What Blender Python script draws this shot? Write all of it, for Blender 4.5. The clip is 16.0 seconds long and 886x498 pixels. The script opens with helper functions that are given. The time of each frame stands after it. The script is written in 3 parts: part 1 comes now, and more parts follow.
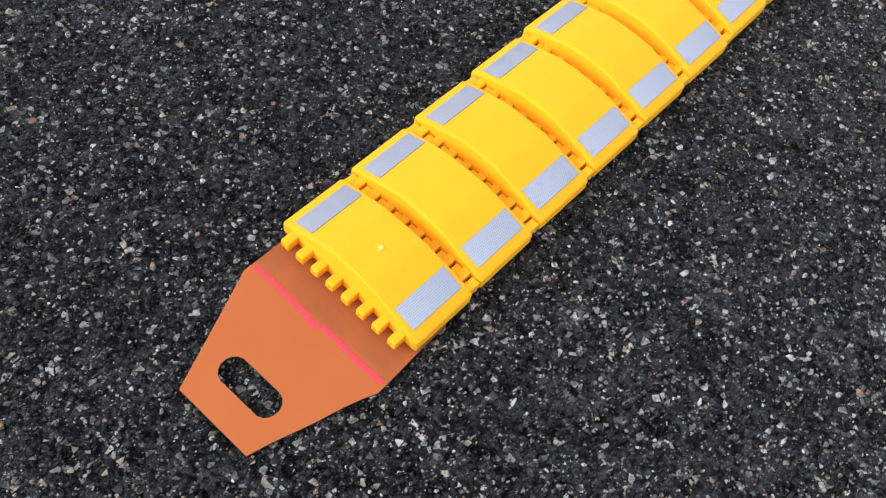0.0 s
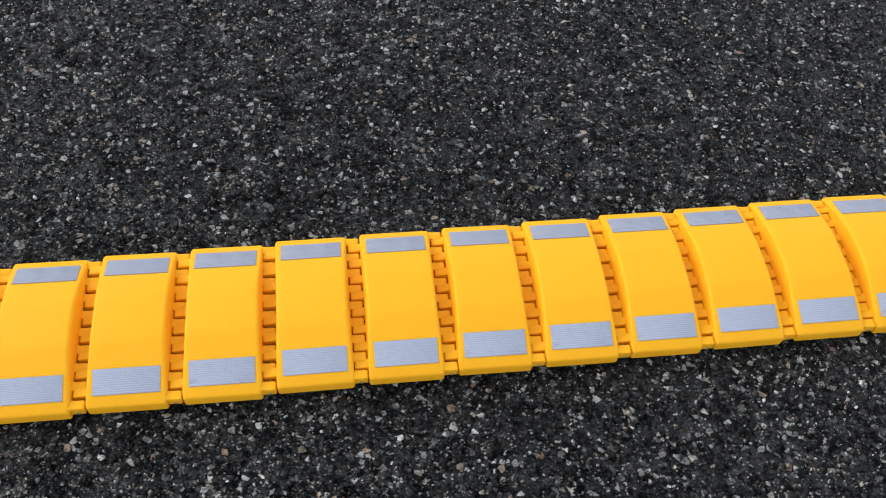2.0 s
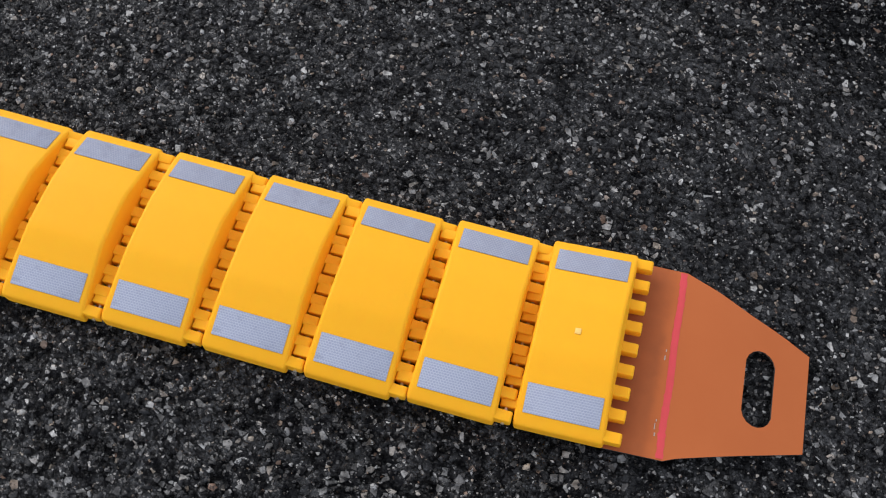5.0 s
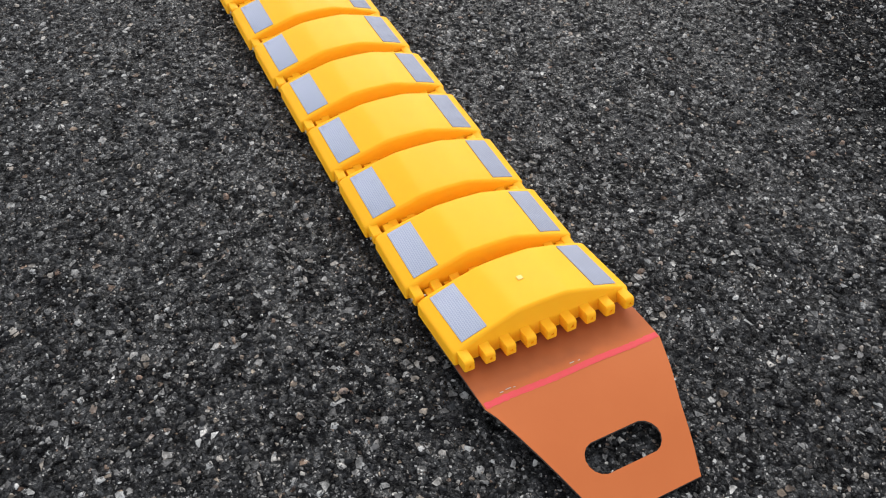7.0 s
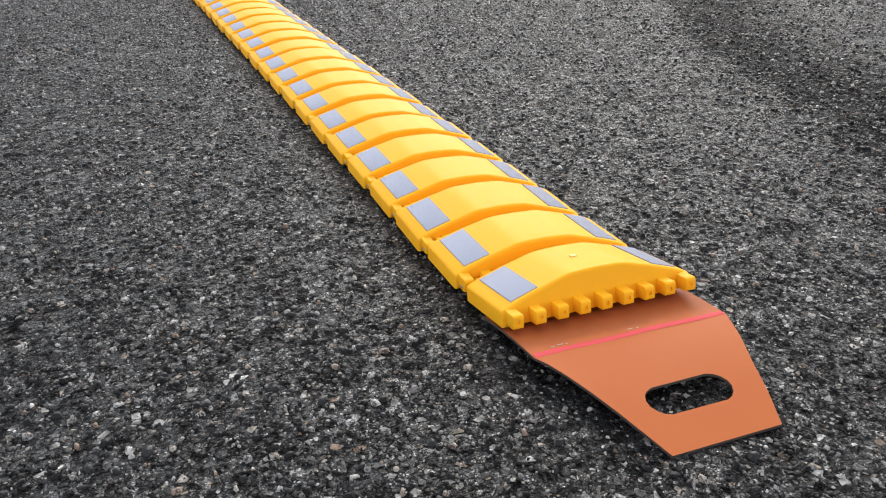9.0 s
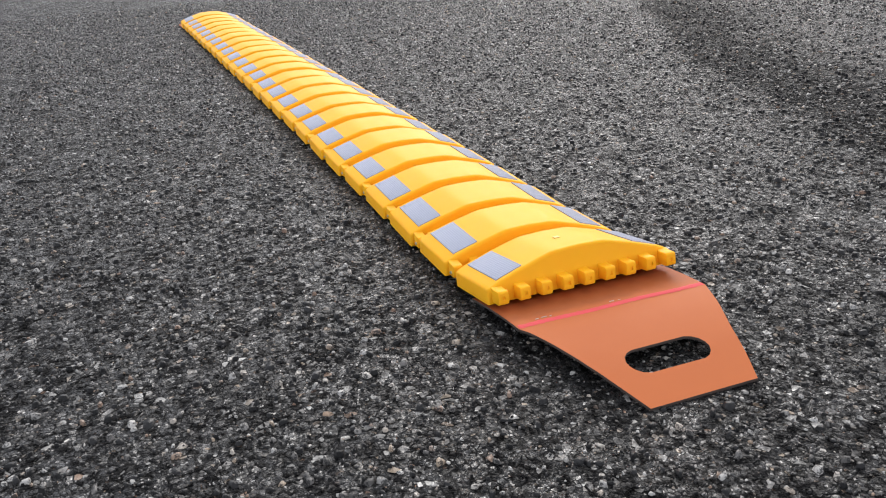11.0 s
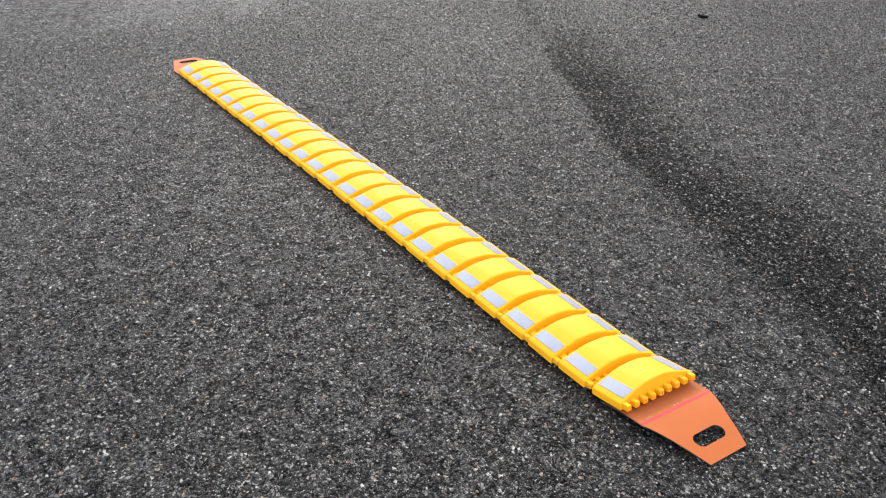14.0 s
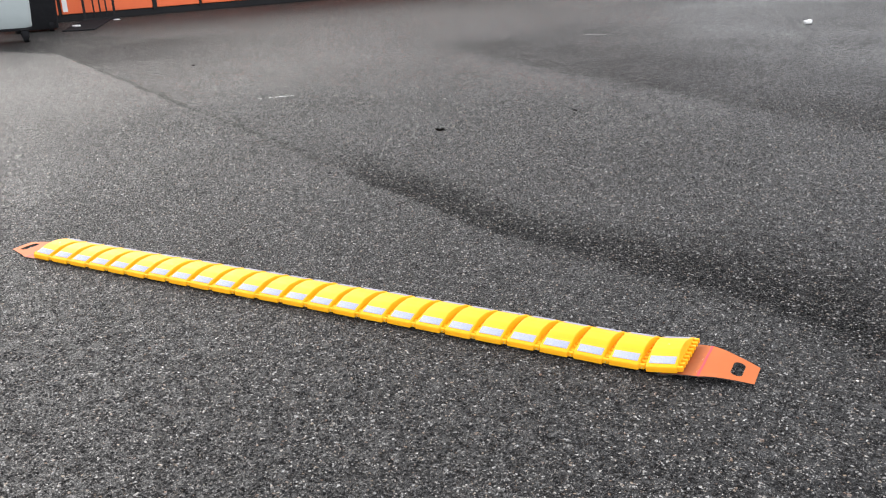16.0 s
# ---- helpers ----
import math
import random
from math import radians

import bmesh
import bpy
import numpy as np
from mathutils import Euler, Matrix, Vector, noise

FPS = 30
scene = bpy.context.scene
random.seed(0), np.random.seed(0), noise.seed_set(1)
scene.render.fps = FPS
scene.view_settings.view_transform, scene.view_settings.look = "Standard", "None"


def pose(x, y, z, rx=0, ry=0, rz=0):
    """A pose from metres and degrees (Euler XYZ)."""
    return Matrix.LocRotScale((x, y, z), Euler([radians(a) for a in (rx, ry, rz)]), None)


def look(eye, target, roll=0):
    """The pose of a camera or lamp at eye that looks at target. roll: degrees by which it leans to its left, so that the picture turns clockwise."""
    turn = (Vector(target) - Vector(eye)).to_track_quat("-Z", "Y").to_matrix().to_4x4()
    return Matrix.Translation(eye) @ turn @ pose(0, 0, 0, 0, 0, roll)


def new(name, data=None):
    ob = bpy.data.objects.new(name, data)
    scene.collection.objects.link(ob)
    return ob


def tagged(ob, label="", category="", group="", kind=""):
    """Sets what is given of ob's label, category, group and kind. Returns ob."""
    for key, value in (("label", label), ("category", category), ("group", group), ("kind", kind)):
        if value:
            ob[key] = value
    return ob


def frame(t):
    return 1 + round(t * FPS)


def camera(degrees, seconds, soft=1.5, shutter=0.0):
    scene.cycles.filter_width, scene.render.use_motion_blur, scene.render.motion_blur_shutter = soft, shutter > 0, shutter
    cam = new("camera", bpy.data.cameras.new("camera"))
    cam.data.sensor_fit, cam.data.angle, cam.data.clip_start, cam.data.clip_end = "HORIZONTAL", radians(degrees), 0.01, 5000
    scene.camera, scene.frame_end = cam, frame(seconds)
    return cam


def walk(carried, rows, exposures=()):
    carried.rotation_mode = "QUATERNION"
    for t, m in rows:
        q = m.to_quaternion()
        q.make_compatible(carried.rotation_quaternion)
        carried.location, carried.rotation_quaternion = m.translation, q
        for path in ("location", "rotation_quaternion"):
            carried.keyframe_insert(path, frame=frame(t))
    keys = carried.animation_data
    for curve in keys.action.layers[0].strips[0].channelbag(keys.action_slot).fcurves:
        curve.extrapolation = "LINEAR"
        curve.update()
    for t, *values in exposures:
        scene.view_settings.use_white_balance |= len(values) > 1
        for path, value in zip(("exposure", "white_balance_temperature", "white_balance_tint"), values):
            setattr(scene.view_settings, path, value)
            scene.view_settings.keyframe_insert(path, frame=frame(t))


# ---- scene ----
cam = camera(53.8, 16.0, soft=1.1, shutter=0.07)
PATH = [
    (0, (-0.356, -0.225, 0.961), (0.517, 0.303, -0.76), 12.2),
    (0.5, (-0.096, -0.348, 1.047), (0.626, 0.34, -0.687), 11.0),
    (1, (0.190, -0.535, 1.091), (0.755, 0.392, -0.589), 9.1),
    (1.5, (0.481, -0.544, 1.092), (0.890, 0.513, -0.557), 8.1),
    (2, (0.810, -0.483, 1.087), (1.055, 0.582, -0.588), 6.1),
    (2.5, (1.147, -0.448, 1.09), (1.211, 0.607, -0.608), 1.7),
    (3, (1.483, -0.359, 1.044), (1.516, 0.623, -0.698), -1.0),
    (3.5, (1.888, -0.272, 1.044), (1.989, 0.608, -0.749), 1.1),
    (4, (2.304, -0.256, 1.041), (2.409, 0.577, -0.775), 3.0),
    (4.2, (2.441, -0.227, 1.03), (2.531, 0.579, -0.798), 2.8),
    (6.3, (3.244, -0.303, 0.892), (2.423, 0.368, -0.804), 7.3),
    (6.5, (3.319, -0.306, 0.876), (2.37, 0.347, -0.758), 5.6),
    (7, (3.498, -0.297, 0.808), (2.267, 0.367, -0.622), 2.0),
    (7.5, (3.622, -0.355, 0.711), (2.191, 0.38, -0.478), 0.7),
    (8, (3.643, -0.368, 0.58), (2.08, 0.373, -0.424), -0.0),
    (8.5, (3.667, -0.35, 0.511), (2.029, 0.362, -0.388), -0.1),
    (8.7, (3.683, -0.356, 0.498), (2.024, 0.337, -0.377), -0.1),
    (10.8, (3.766, -0.349, 0.433), (2.021, 0.301, -0.296), -2.7),
    (11, (3.774, -0.35, 0.435), (2.038, 0.307, -0.311), -3.2),
    (11.5, (3.76, -0.364, 0.485), (2.102, 0.284, -0.427), -4.5),
    (12, (3.735, -0.396, 0.802), (2.214, 0.21, -0.347), -4.9),
    (12.5, (3.805, -0.559, 1.091), (2.41, 0.075, -0.194), -1.8),
    (13, (3.957, -0.787, 1.222), (2.566, -0.034, -0.001), 1.9),
    (13.5, (4.082, -0.994, 1.288), (2.638, -0.131, 0.205), 2.3),
    (14, (4.059, -1.259, 1.319), (2.621, -0.26, 0.352), 1.4),
    (14.5, (4.004, -1.583, 1.348), (2.645, -0.409, 0.469), -0.1),
    (15, (3.922, -1.895, 1.35), (2.697, -0.543, 0.53), -1.2),
    (15.5, (3.677, -2.19, 1.341), (2.62, -0.672, 0.578), -2.4),
    (16, (3.522, -2.487, 1.335), (2.624, -0.831, 0.665), -2.5),
]

EXPOSURES = [(0.0, 0.39, 6300, 8), (0.5, 0.36, 6300, 9), (1.5, 0.29, 6250, 7), (2.0, 0.05, 6200, 6), (2.5, -0.17, 6150, 10), (4.2, -0.16, 6150, 11), (6.3, 0.10, 6350, 10),
             (7.5, 0.31, 6450, 8), (11.5, 0.26, 6500, 11), (12.5, 0.41, 6500, 9), (14.0, 0.72, 6500, 9), (15.0, 0.75, 6550, 10), (16.0, 0.90, 6550, 10)]
walk(cam, [(t, look(eye, target, roll)) for t, eye, target, roll in PATH], EXPOSURES)

# ---- world and light: a bright overcast day ----
SUN_UP, SUN_ROUND = radians(32), radians(303)
world = bpy.data.worlds.new("world")
scene.world = world
world.use_nodes = True
wn = world.node_tree.nodes
sky = wn.new("ShaderNodeTexSky")
sky.sky_type, sky.sun_disc = "NISHITA", False
sky.sun_elevation, sky.sun_rotation = SUN_UP, SUN_ROUND
sky.air_density, sky.dust_density, sky.ozone_density = 1.0, 6.0, 1.0
cloud = wn.new("ShaderNodeMix")
cloud.data_type = "RGBA"
cloud.inputs[0].default_value = 0.66
cloud.inputs[7].default_value = (12.7, 13.15, 14.2, 1)
wash = wn.new("ShaderNodeHueSaturation")
wash.inputs["Saturation"].default_value = 0.35
wash.inputs["Value"].default_value = 1.0
world.node_tree.links.new(sky.outputs["Color"], wash.inputs["Color"])
world.node_tree.links.new(wash.outputs["Color"], cloud.inputs[6])
# the cloud layer grows brighter towards the horizon
up = wn.new("ShaderNodeSeparateXYZ")
world.node_tree.links.new(wn.new("ShaderNodeTexCoord").outputs["Generated"], up.inputs[0])
fade = wn.new("ShaderNodeMapRange")
for socket, value in zip(fade.inputs[1:5], (0.0, 0.6, 1.4, 0.95)):
    socket.default_value = value
world.node_tree.links.new(up.outputs[2], fade.inputs[0])
veil = wn.new("ShaderNodeVectorMath")
veil.operation = "SCALE"
world.node_tree.links.new(cloud.outputs[2], veil.inputs[0])
world.node_tree.links.new(fade.outputs[0], veil.inputs["Scale"])
world.node_tree.links.new(veil.outputs[0], wn["Background"].inputs["Color"])
wn["Background"].inputs["Strength"].default_value = 0.097

sun_data = bpy.data.lights.new("sun", "SUN")
sun_data.energy, sun_data.angle, sun_data.color = 1.5, radians(40), (1.0, 0.97, 0.93)
sun = new("sun", sun_data)
way = Vector((math.sin(SUN_ROUND) * math.cos(SUN_UP), math.cos(SUN_ROUND) * math.cos(SUN_UP), math.sin(SUN_UP)))
sun.matrix_world = look(way * 30, (0, 0, 0))


# ---- materials ----
class Nodes:
    """A small builder of node materials."""

    def __init__(self, name):
        self.mat = bpy.data.materials.new(name)
        self.mat.use_nodes = True
        self.tree = self.mat.node_tree
        self.out = self.tree.nodes["Principled BSDF"]
        self.place = self.tree.nodes.new("ShaderNodeTexCoord").outputs["Object"]

    def link(self, a, b):
        self.tree.links.new(a, b)

    def put(self, socket, value):
        if isinstance(value, bpy.types.NodeSocket):
            self.link(value, socket)
        elif isinstance(value, (tuple, list)) and len(value) == 3 and socket.type == "RGBA":
            socket.default_value = (*value, 1)
        else:
            socket.default_value = value

    def math(self, kind, a, b=0.0, c=0.0, clamp=False):
        n = self.tree.nodes.new("ShaderNodeMath")
        n.operation, n.use_clamp = kind, clamp
        for s, v in zip(n.inputs, (a, b, c)):
            self.put(s, v)
        return n.outputs[0]

    def noise(self, scale, detail=3.0, rough=0.55, at=None, warp=0.0):
        n = self.tree.nodes.new("ShaderNodeTexNoise")
        n.inputs["Scale"].default_value, n.inputs["Detail"].default_value = scale, detail
        n.inputs["Roughness"].default_value, n.inputs["Distortion"].default_value = rough, warp
        self.link(at or self.place, n.inputs["Vector"])
        return n.outputs["Fac"]

    def cells(self, scale, at=None, kind="F1", loose=1.0):
        n = self.tree.nodes.new("ShaderNodeTexVoronoi")
        n.feature, n.voronoi_dimensions = kind, "2D"
        n.inputs["Randomness"].default_value = loose
        n.inputs["Scale"].default_value = scale
        self.link(at or self.place, n.inputs["Vector"])
        return n

    def lean(self, cell, much):
        """A tilted plane of its own on each cell."""
        way = self.tree.nodes.new("ShaderNodeVectorMath")
        way.operation = "SUBTRACT"
        self.link(self.place, way.inputs[0])
        self.link(cell.outputs["Position"], way.inputs[1])
        dx, dy, _ = self.split(way.outputs[0])
        a, b, _ = self.split(cell.outputs["Color"])
        a = self.math("FRACT", self.math("MULTIPLY", a, 17.3))
        b = self.math("FRACT", self.math("MULTIPLY", b, 13.7))
        slope = self.math("ADD", self.math("MULTIPLY", dx, self.math("SUBTRACT", a, 0.5)), self.math("MULTIPLY", dy, self.math("SUBTRACT", b, 0.5)))
        return self.math("MULTIPLY", slope, much)

    def step(self, value, low, high, a=0.0, b=1.0):
        n = self.tree.nodes.new("ShaderNodeMapRange")
        n.interpolation_type = "SMOOTHSTEP"
        for s, v in zip(n.inputs, (value, low, high, a, b)):
            self.put(s, v)
        return n.outputs[0]

    def mix(self, fac, a, b, kind="MIX"):
        n = self.tree.nodes.new("ShaderNodeMix")
        n.data_type, n.blend_type = "RGBA", kind
        self.put(n.inputs[0], fac)
        self.put(n.inputs[6], a)
        self.put(n.inputs[7], b)
        return n.outputs[2]

    def ramp(self, fac, *stops):
        n = self.tree.nodes.new("ShaderNodeValToRGB")
        e = n.color_ramp.elements
        while len(e) < len(stops):
            e.new(0.5)
        for el, (p, c) in zip(e, stops):
            el.position, el.color = p, (*c, 1)
        self.put(n.inputs[0], fac)
        return n.outputs[0]

    def split(self, vector):
        n = self.tree.nodes.new("ShaderNodeSeparateXYZ")
        self.link(vector, n.inputs[0])
        return n.outputs

    def info(self):
        return self.tree.nodes.new("ShaderNodeObjectInfo").outputs["Random"]

    def island(self):
        return self.tree.nodes.new("ShaderNodeNewGeometry").outputs["Random Per Island"]

    def bump(self, height, strength=0.3, distance=0.001):
        n = self.tree.nodes.new("ShaderNodeBump")
        n.inputs["Strength"].default_value, n.inputs["Distance"].default_value = strength, distance
        self.link(height, n.inputs["Height"])
        self.link(n.outputs[0], self.out.inputs["Normal"])

    def done(self, color, rough=0.5, metal=0.0, spec=0.5):
        self.put(self.out.inputs["Base Color"], color)
        self.put(self.out.inputs["Roughness"], rough)
        self.put(self.out.inputs["Metallic"], metal)
        self.put(self.out.inputs["Specular IOR Level"], spec)
        return self.mat


STONES = ((0.0, (0.07, 0.068, 0.065)), (0.25, (0.165, 0.158, 0.152)), (0.50, (0.33, 0.32, 0.305)), (0.74, (0.52, 0.51, 0.49)),
          (0.85, (0.40, 0.32, 0.24)), (0.91, (0.25, 0.155, 0.11)), (0.94, (0.45, 0.41, 0.36)), (1.0, (0.72, 0.70, 0.67)))
JOINT_SLOPE, JOINT_AT = 0.555, 2.12   # the lane joint runs along y = JOINT_AT - JOINT_SLOPE * x


def damp(n):
    """Masks that follow the lane joint: (damp strip beside it, joined with painted shade before the building; older
    side of it).
    """
    x, y, _ = n.split(n.place)
    wob = n.math("MULTIPLY_ADD", n.noise(1.9, 6.0, 0.65), 0.22, -0.11)
    v = n.math("ADD", n.math("MULTIPLY", n.math("ADD", n.math("MULTIPLY_ADD", x, JOINT_SLOPE, -JOINT_AT), y), 0.874), wob)
    v = n.math("MAXIMUM", v, n.math("SUBTRACT", y, 6.2))
    seam = n.math("MULTIPLY", n.math("MULTIPLY", n.step(v, -0.015, 0.01), n.step(v, 0.03, 0.09, 1.0, 0.0)), n.step(x, 2.0, 0.5))
    bent = n.math("SUBTRACT", v, n.step(x, 1.6, 3.2, 0.0, 0.24))
    strip = n.math("MULTIPLY", n.step(bent, n.step(x, 1.4, 2.8, -0.02, -0.13), n.step(x, 1.4, 2.8, 0.03, 0.09)), n.step(bent, 0.10, n.step(x, 2.2, 3.4, 0.60, 1.10), 1.0, 0.0))
    strip = n.math("MULTIPLY", strip, n.math("MULTIPLY", n.step(x, -0.6, 1.1), n.step(x, 3.8, 6.2, 1.0, 0.0)))
    strip = n.math("MULTIPLY", strip, n.step(n.noise(8.5, 5.0, 0.7), 0.30, 0.50, 0.72, 1.06))
    strip = n.math("MAXIMUM", strip, n.math("MULTIPLY", seam, 0.7))
    w = n.math("ADD", n.math("MULTIPLY_ADD", x, 0.72, -6.1), n.math("ADD", y, n.math("MULTIPLY", wob, 3.0)))
    lane = n.math("MULTIPLY", n.math("MULTIPLY", n.step(w, -0.15, 0.45), n.step(w, 0.6, 5.0, 1.0, 0.3)), n.step(x, -2.6, -1.0))
    strip = n.math("MAXIMUM", strip, n.math("MULTIPLY", lane, 0.75))
    # Shade on the ground before the building, put into the asphalt's gloss and colour.
    building_shade = n.math("MULTIPLY", n.math("MULTIPLY", n.step(v, 0.0, 0.06), n.step(v, 0.8, 4.0, 1.0, 0.25)), n.step(x, -2.5, -6.5))
    strip = n.math("MAXIMUM", strip, n.math("MULTIPLY", building_shade, 0.9))
    old = n.math("MULTIPLY", n.step(v, 0.02, -0.03), n.step(x, -0.8, -4.5))
    return strip, old


def pits(n):
    """Open pores and lost stones of the worn surface, about 1 cm wide."""
    a = n.math("MULTIPLY_ADD", n.noise(24, 4.0), 0.42, n.noise(100, 3.0, 0.6))
    return n.step(a, 0.69, 0.83)


def asphalt():
    n = Nodes("worn_asphalt")
    col = n.mix(n.noise(90, 4.0), (0.0034, 0.0038, 0.0054), (0.0110, 0.0116, 0.0148))
    far = n.noise(0.9, 5.0, 0.6)
    patch = n.math("MULTIPLY_ADD", n.noise(14, 3.0), 0.24, -0.12)
    height, stone = n.math("MULTIPLY", n.noise(260, 3.0), 0.25), 0.0
    for scale, part, gap in ((400, 0.86, 0.02), (215, 0.84, 0.03), (112, 0.89, 0.05)):
        cell, rim = n.cells(scale), n.cells(scale, kind="DISTANCE_TO_EDGE")
        r, g, b = n.split(cell.outputs["Color"])
        inside = n.step(n.math("SUBTRACT", rim.outputs["Distance"], n.math("MULTIPLY_ADD", g, 0.16, gap)), -0.015, 0.035)
        pale = n.math("MULTIPLY", inside, n.step(n.math("ADD", r, patch), part - 0.01, part + 0.01))
        grey = n.math("POWER", n.math("FRACT", n.math("MULTIPLY", r, 7.7)), 3.0)
        col = n.mix(n.math("MULTIPLY", inside, 0.75), col, n.mix(grey, (0.0030, 0.0031, 0.0036), (0.023, 0.0230, 0.0245)))
        col = n.mix(pale, col, n.ramp(b, *STONES))
        height = n.math("MULTIPLY_ADD", inside, n.math("MULTIPLY_ADD", g, 0.5, 0.25), height)
        height = n.math("MULTIPLY_ADD", inside, n.lean(cell, 330), height)
        face = n.math("MULTIPLY", inside, n.step(g, 0.95, 0.3))
        if scale == 400:
            fine = n.math("MULTIPLY_ADD", face, 0.6, 0.4)
        else:
            stone = n.math("MAXIMUM", stone, n.math("MULTIPLY", face, fine))
    strip, old = damp(n)
    shade = n.math("MULTIPLY", n.math("MULTIPLY", n.step(far, 0.3, 0.7, 0.8, 1.2), n.step(n.noise(42, 4.0, 0.6), 0.34, 0.66, 0.36, 1.64)), n.math("MULTIPLY_ADD", strip, -0.06, 1.0))
    hole = pits(n)
    shade = n.math("MULTIPLY", shade, n.math("MULTIPLY_ADD", hole, -0.25, 0.62))
    col = n.mix(1.0, col, shade, "MULTIPLY")
    col = n.mix(n.math("MULTIPLY", old, 0.11), col, n.mix(n.step(n.noise(70, 4.0, 0.65), 0.40, 0.62), (0.02, 0.019, 0.018), (0.32, 0.295, 0.265)))
    height = n.math("MULTIPLY_ADD", n.noise(55, 3.0), 1.3, height)
    height = n.math("MULTIPLY_ADD", n.noise(24, 2.0), 3.0, height)
    height = n.math("MULTIPLY_ADD", hole, -0.35, height)
    n.bump(height, 0.9, 0.0019)
    open_face = n.math("MULTIPLY", n.math("MULTIPLY", n.math("MULTIPLY_ADD", strip, -0.8, 1.0), n.step(n.math("MULTIPLY_ADD", n.noise(17, 3.0), 0.6, n.noise(62, 4.0, 0.65)), 0.66, 0.94, 0.22, 1.78)), n.math("MULTIPLY", n.math("MULTIPLY_ADD", hole, -0.85, 1.0), n.step(n.noise(0.55, 4.0), 0.3, 0.7, 0.75, 1.25)))
    bare = n.math("MULTIPLY", stone, open_face)
    rough = n.math("ADD", n.math("MULTIPLY_ADD", bare, -0.40, 0.60), n.math("MULTIPLY", n.noise(40, 3.0), 0.08))
    n.put(n.out.inputs["Sheen Weight"], n.math("MULTIPLY", n.math("MULTIPLY_ADD", strip, -0.75, 1.0), 0.064))
    n.put(n.out.inputs["Sheen Roughness"], 0.12)
    n.put(n.out.inputs["Sheen Tint"], (1.0, 0.94, 0.88))
    return n.done(col, rough, 0.0, n.math("MULTIPLY_ADD", bare, 0.44, n.math("MULTIPLY", open_face, 0.048)))


def chips():
    n = Nodes("exposed_stone_chips")
    r = n.island()
    other = n.math("FRACT", n.math("MULTIPLY", r, 37.31))
    col = n.ramp(other, *STONES)
    col = n.mix(n.step(n.math("MULTIPLY_ADD", n.noise(14, 3.0), 0.3, n.math("SUBTRACT", r, 0.15)), 0.635, 0.645), n.mix(n.math("POWER", other, 2.0), (0.004, 0.0041, 0.0048), (0.024, 0.0242, 0.0262)), col)
    tar = n.math("MULTIPLY_ADD", n.noise(230, 4.0, 0.65), 0.75, n.math("MULTIPLY", n.noise(900, 2.0), 0.25))
    col = n.mix(n.math("MULTIPLY", n.step(tar, 0.49, 0.55), 0.85), col, (0.012, 0.0122, 0.0135))
    strip, _ = damp(n)
    col = n.mix(1.0, col, n.math("MULTIPLY_ADD", strip, -0.06, 0.80), "MULTIPLY")
    n.bump(n.noise(500, 3.0), 0.8, 0.0012)
    return n.done(col, 0.32, 0.0, n.math("MULTIPLY", n.math("MULTIPLY_ADD", strip, -0.6, 1.0), n.math("MULTIPLY_ADD", other, 0.16, 0.15)))


def plastic():
    n = Nodes("yellow_moulded_plastic")
    tone = n.math("ADD", n.math("MULTIPLY", n.noise(9, 4.0), 0.6), n.math("MULTIPLY", n.info(), 0.4))
    col = n.mix(tone, (0.87, 0.402, 0.012), (0.91, 0.435, 0.016))
    col = n.mix(n.math("MULTIPLY", n.step(n.noise(55, 6.0, 0.7), 0.60, 0.78), 0.10), col, (0.42, 0.24, 0.03))
    n.bump(n.noise(900, 2.0), 0.12, 0.0004)
    n.out.inputs["Subsurface Weight"].default_value = 0.2
    n.out.inputs["Subsurface Radius"].default_value = (1.0, 0.55, 0.08)
    n.out.inputs["Subsurface Scale"].default_value = 0.006
    return n.done(col, n.math("MULTIPLY_ADD", n.noise(30, 3.0), 0.16, 0.44), 0.0, 0.12)


def reflector_sheet(name, dirt_shade):
    """Prismatic sheet with scuffs and some road dirt; the last argument also sets how much shade is painted into its
    colour.
    """
    n = Nodes(name)
    c = n.tree.nodes.new("ShaderNodeTexBrick")
    for key, value in (("Scale", 1.0), ("Mortar Size", 0.00042), ("Mortar Smooth", 0.6), ("Brick Width", 0.0033), ("Row Height", 0.0027)):
        c.inputs[key].default_value = value
    c.inputs["Color1"].default_value, c.inputs["Color2"].default_value, c.inputs["Mortar"].default_value = (0.315, 0.34, 0.435, 1), (0.34, 0.365, 0.455, 1), (0.465, 0.485, 0.565, 1)
    n.link(n.place, c.inputs["Vector"])
    col = c.outputs["Color"]
    stretch = n.tree.nodes.new("ShaderNodeVectorMath")
    stretch.operation = "MULTIPLY"
    stretch.inputs[1].default_value = (0.12, 1.0, 1.0)
    n.link(n.place, stretch.inputs[0])
    streak = n.math("MULTIPLY", n.step(n.noise(420, 4.0, 0.6, at=stretch.outputs[0]), 0.52, 0.62), n.step(n.noise(26, 3.0), 0.48, 0.6))
    col = n.mix(n.math("MULTIPLY", streak, n.math("MULTIPLY", n.step(n.info(), 0.35, 0.75), 0.18)), col, (0.17, 0.18, 0.24))
    worn = n.math("MULTIPLY", n.step(n.noise(60, 6.0, 0.7), 0.54, 0.64), n.step(n.info(), 0.3, 0.8))
    col = n.mix(n.math("MULTIPLY", worn, 0.22), col, (0.20, 0.21, 0.27))
    grime_shade = n.math("MULTIPLY", n.step(n.noise(38, 5.0, 0.65), 0.25, 0.6, 0.7, 1.0), dirt_shade)
    col = n.mix(grime_shade, col, (0.112, 0.092, 0.098))
    n.bump(c.outputs["Fac"], 0.2, 0.0004)
    return n.done(col, 0.6, 0.0, 0.04)


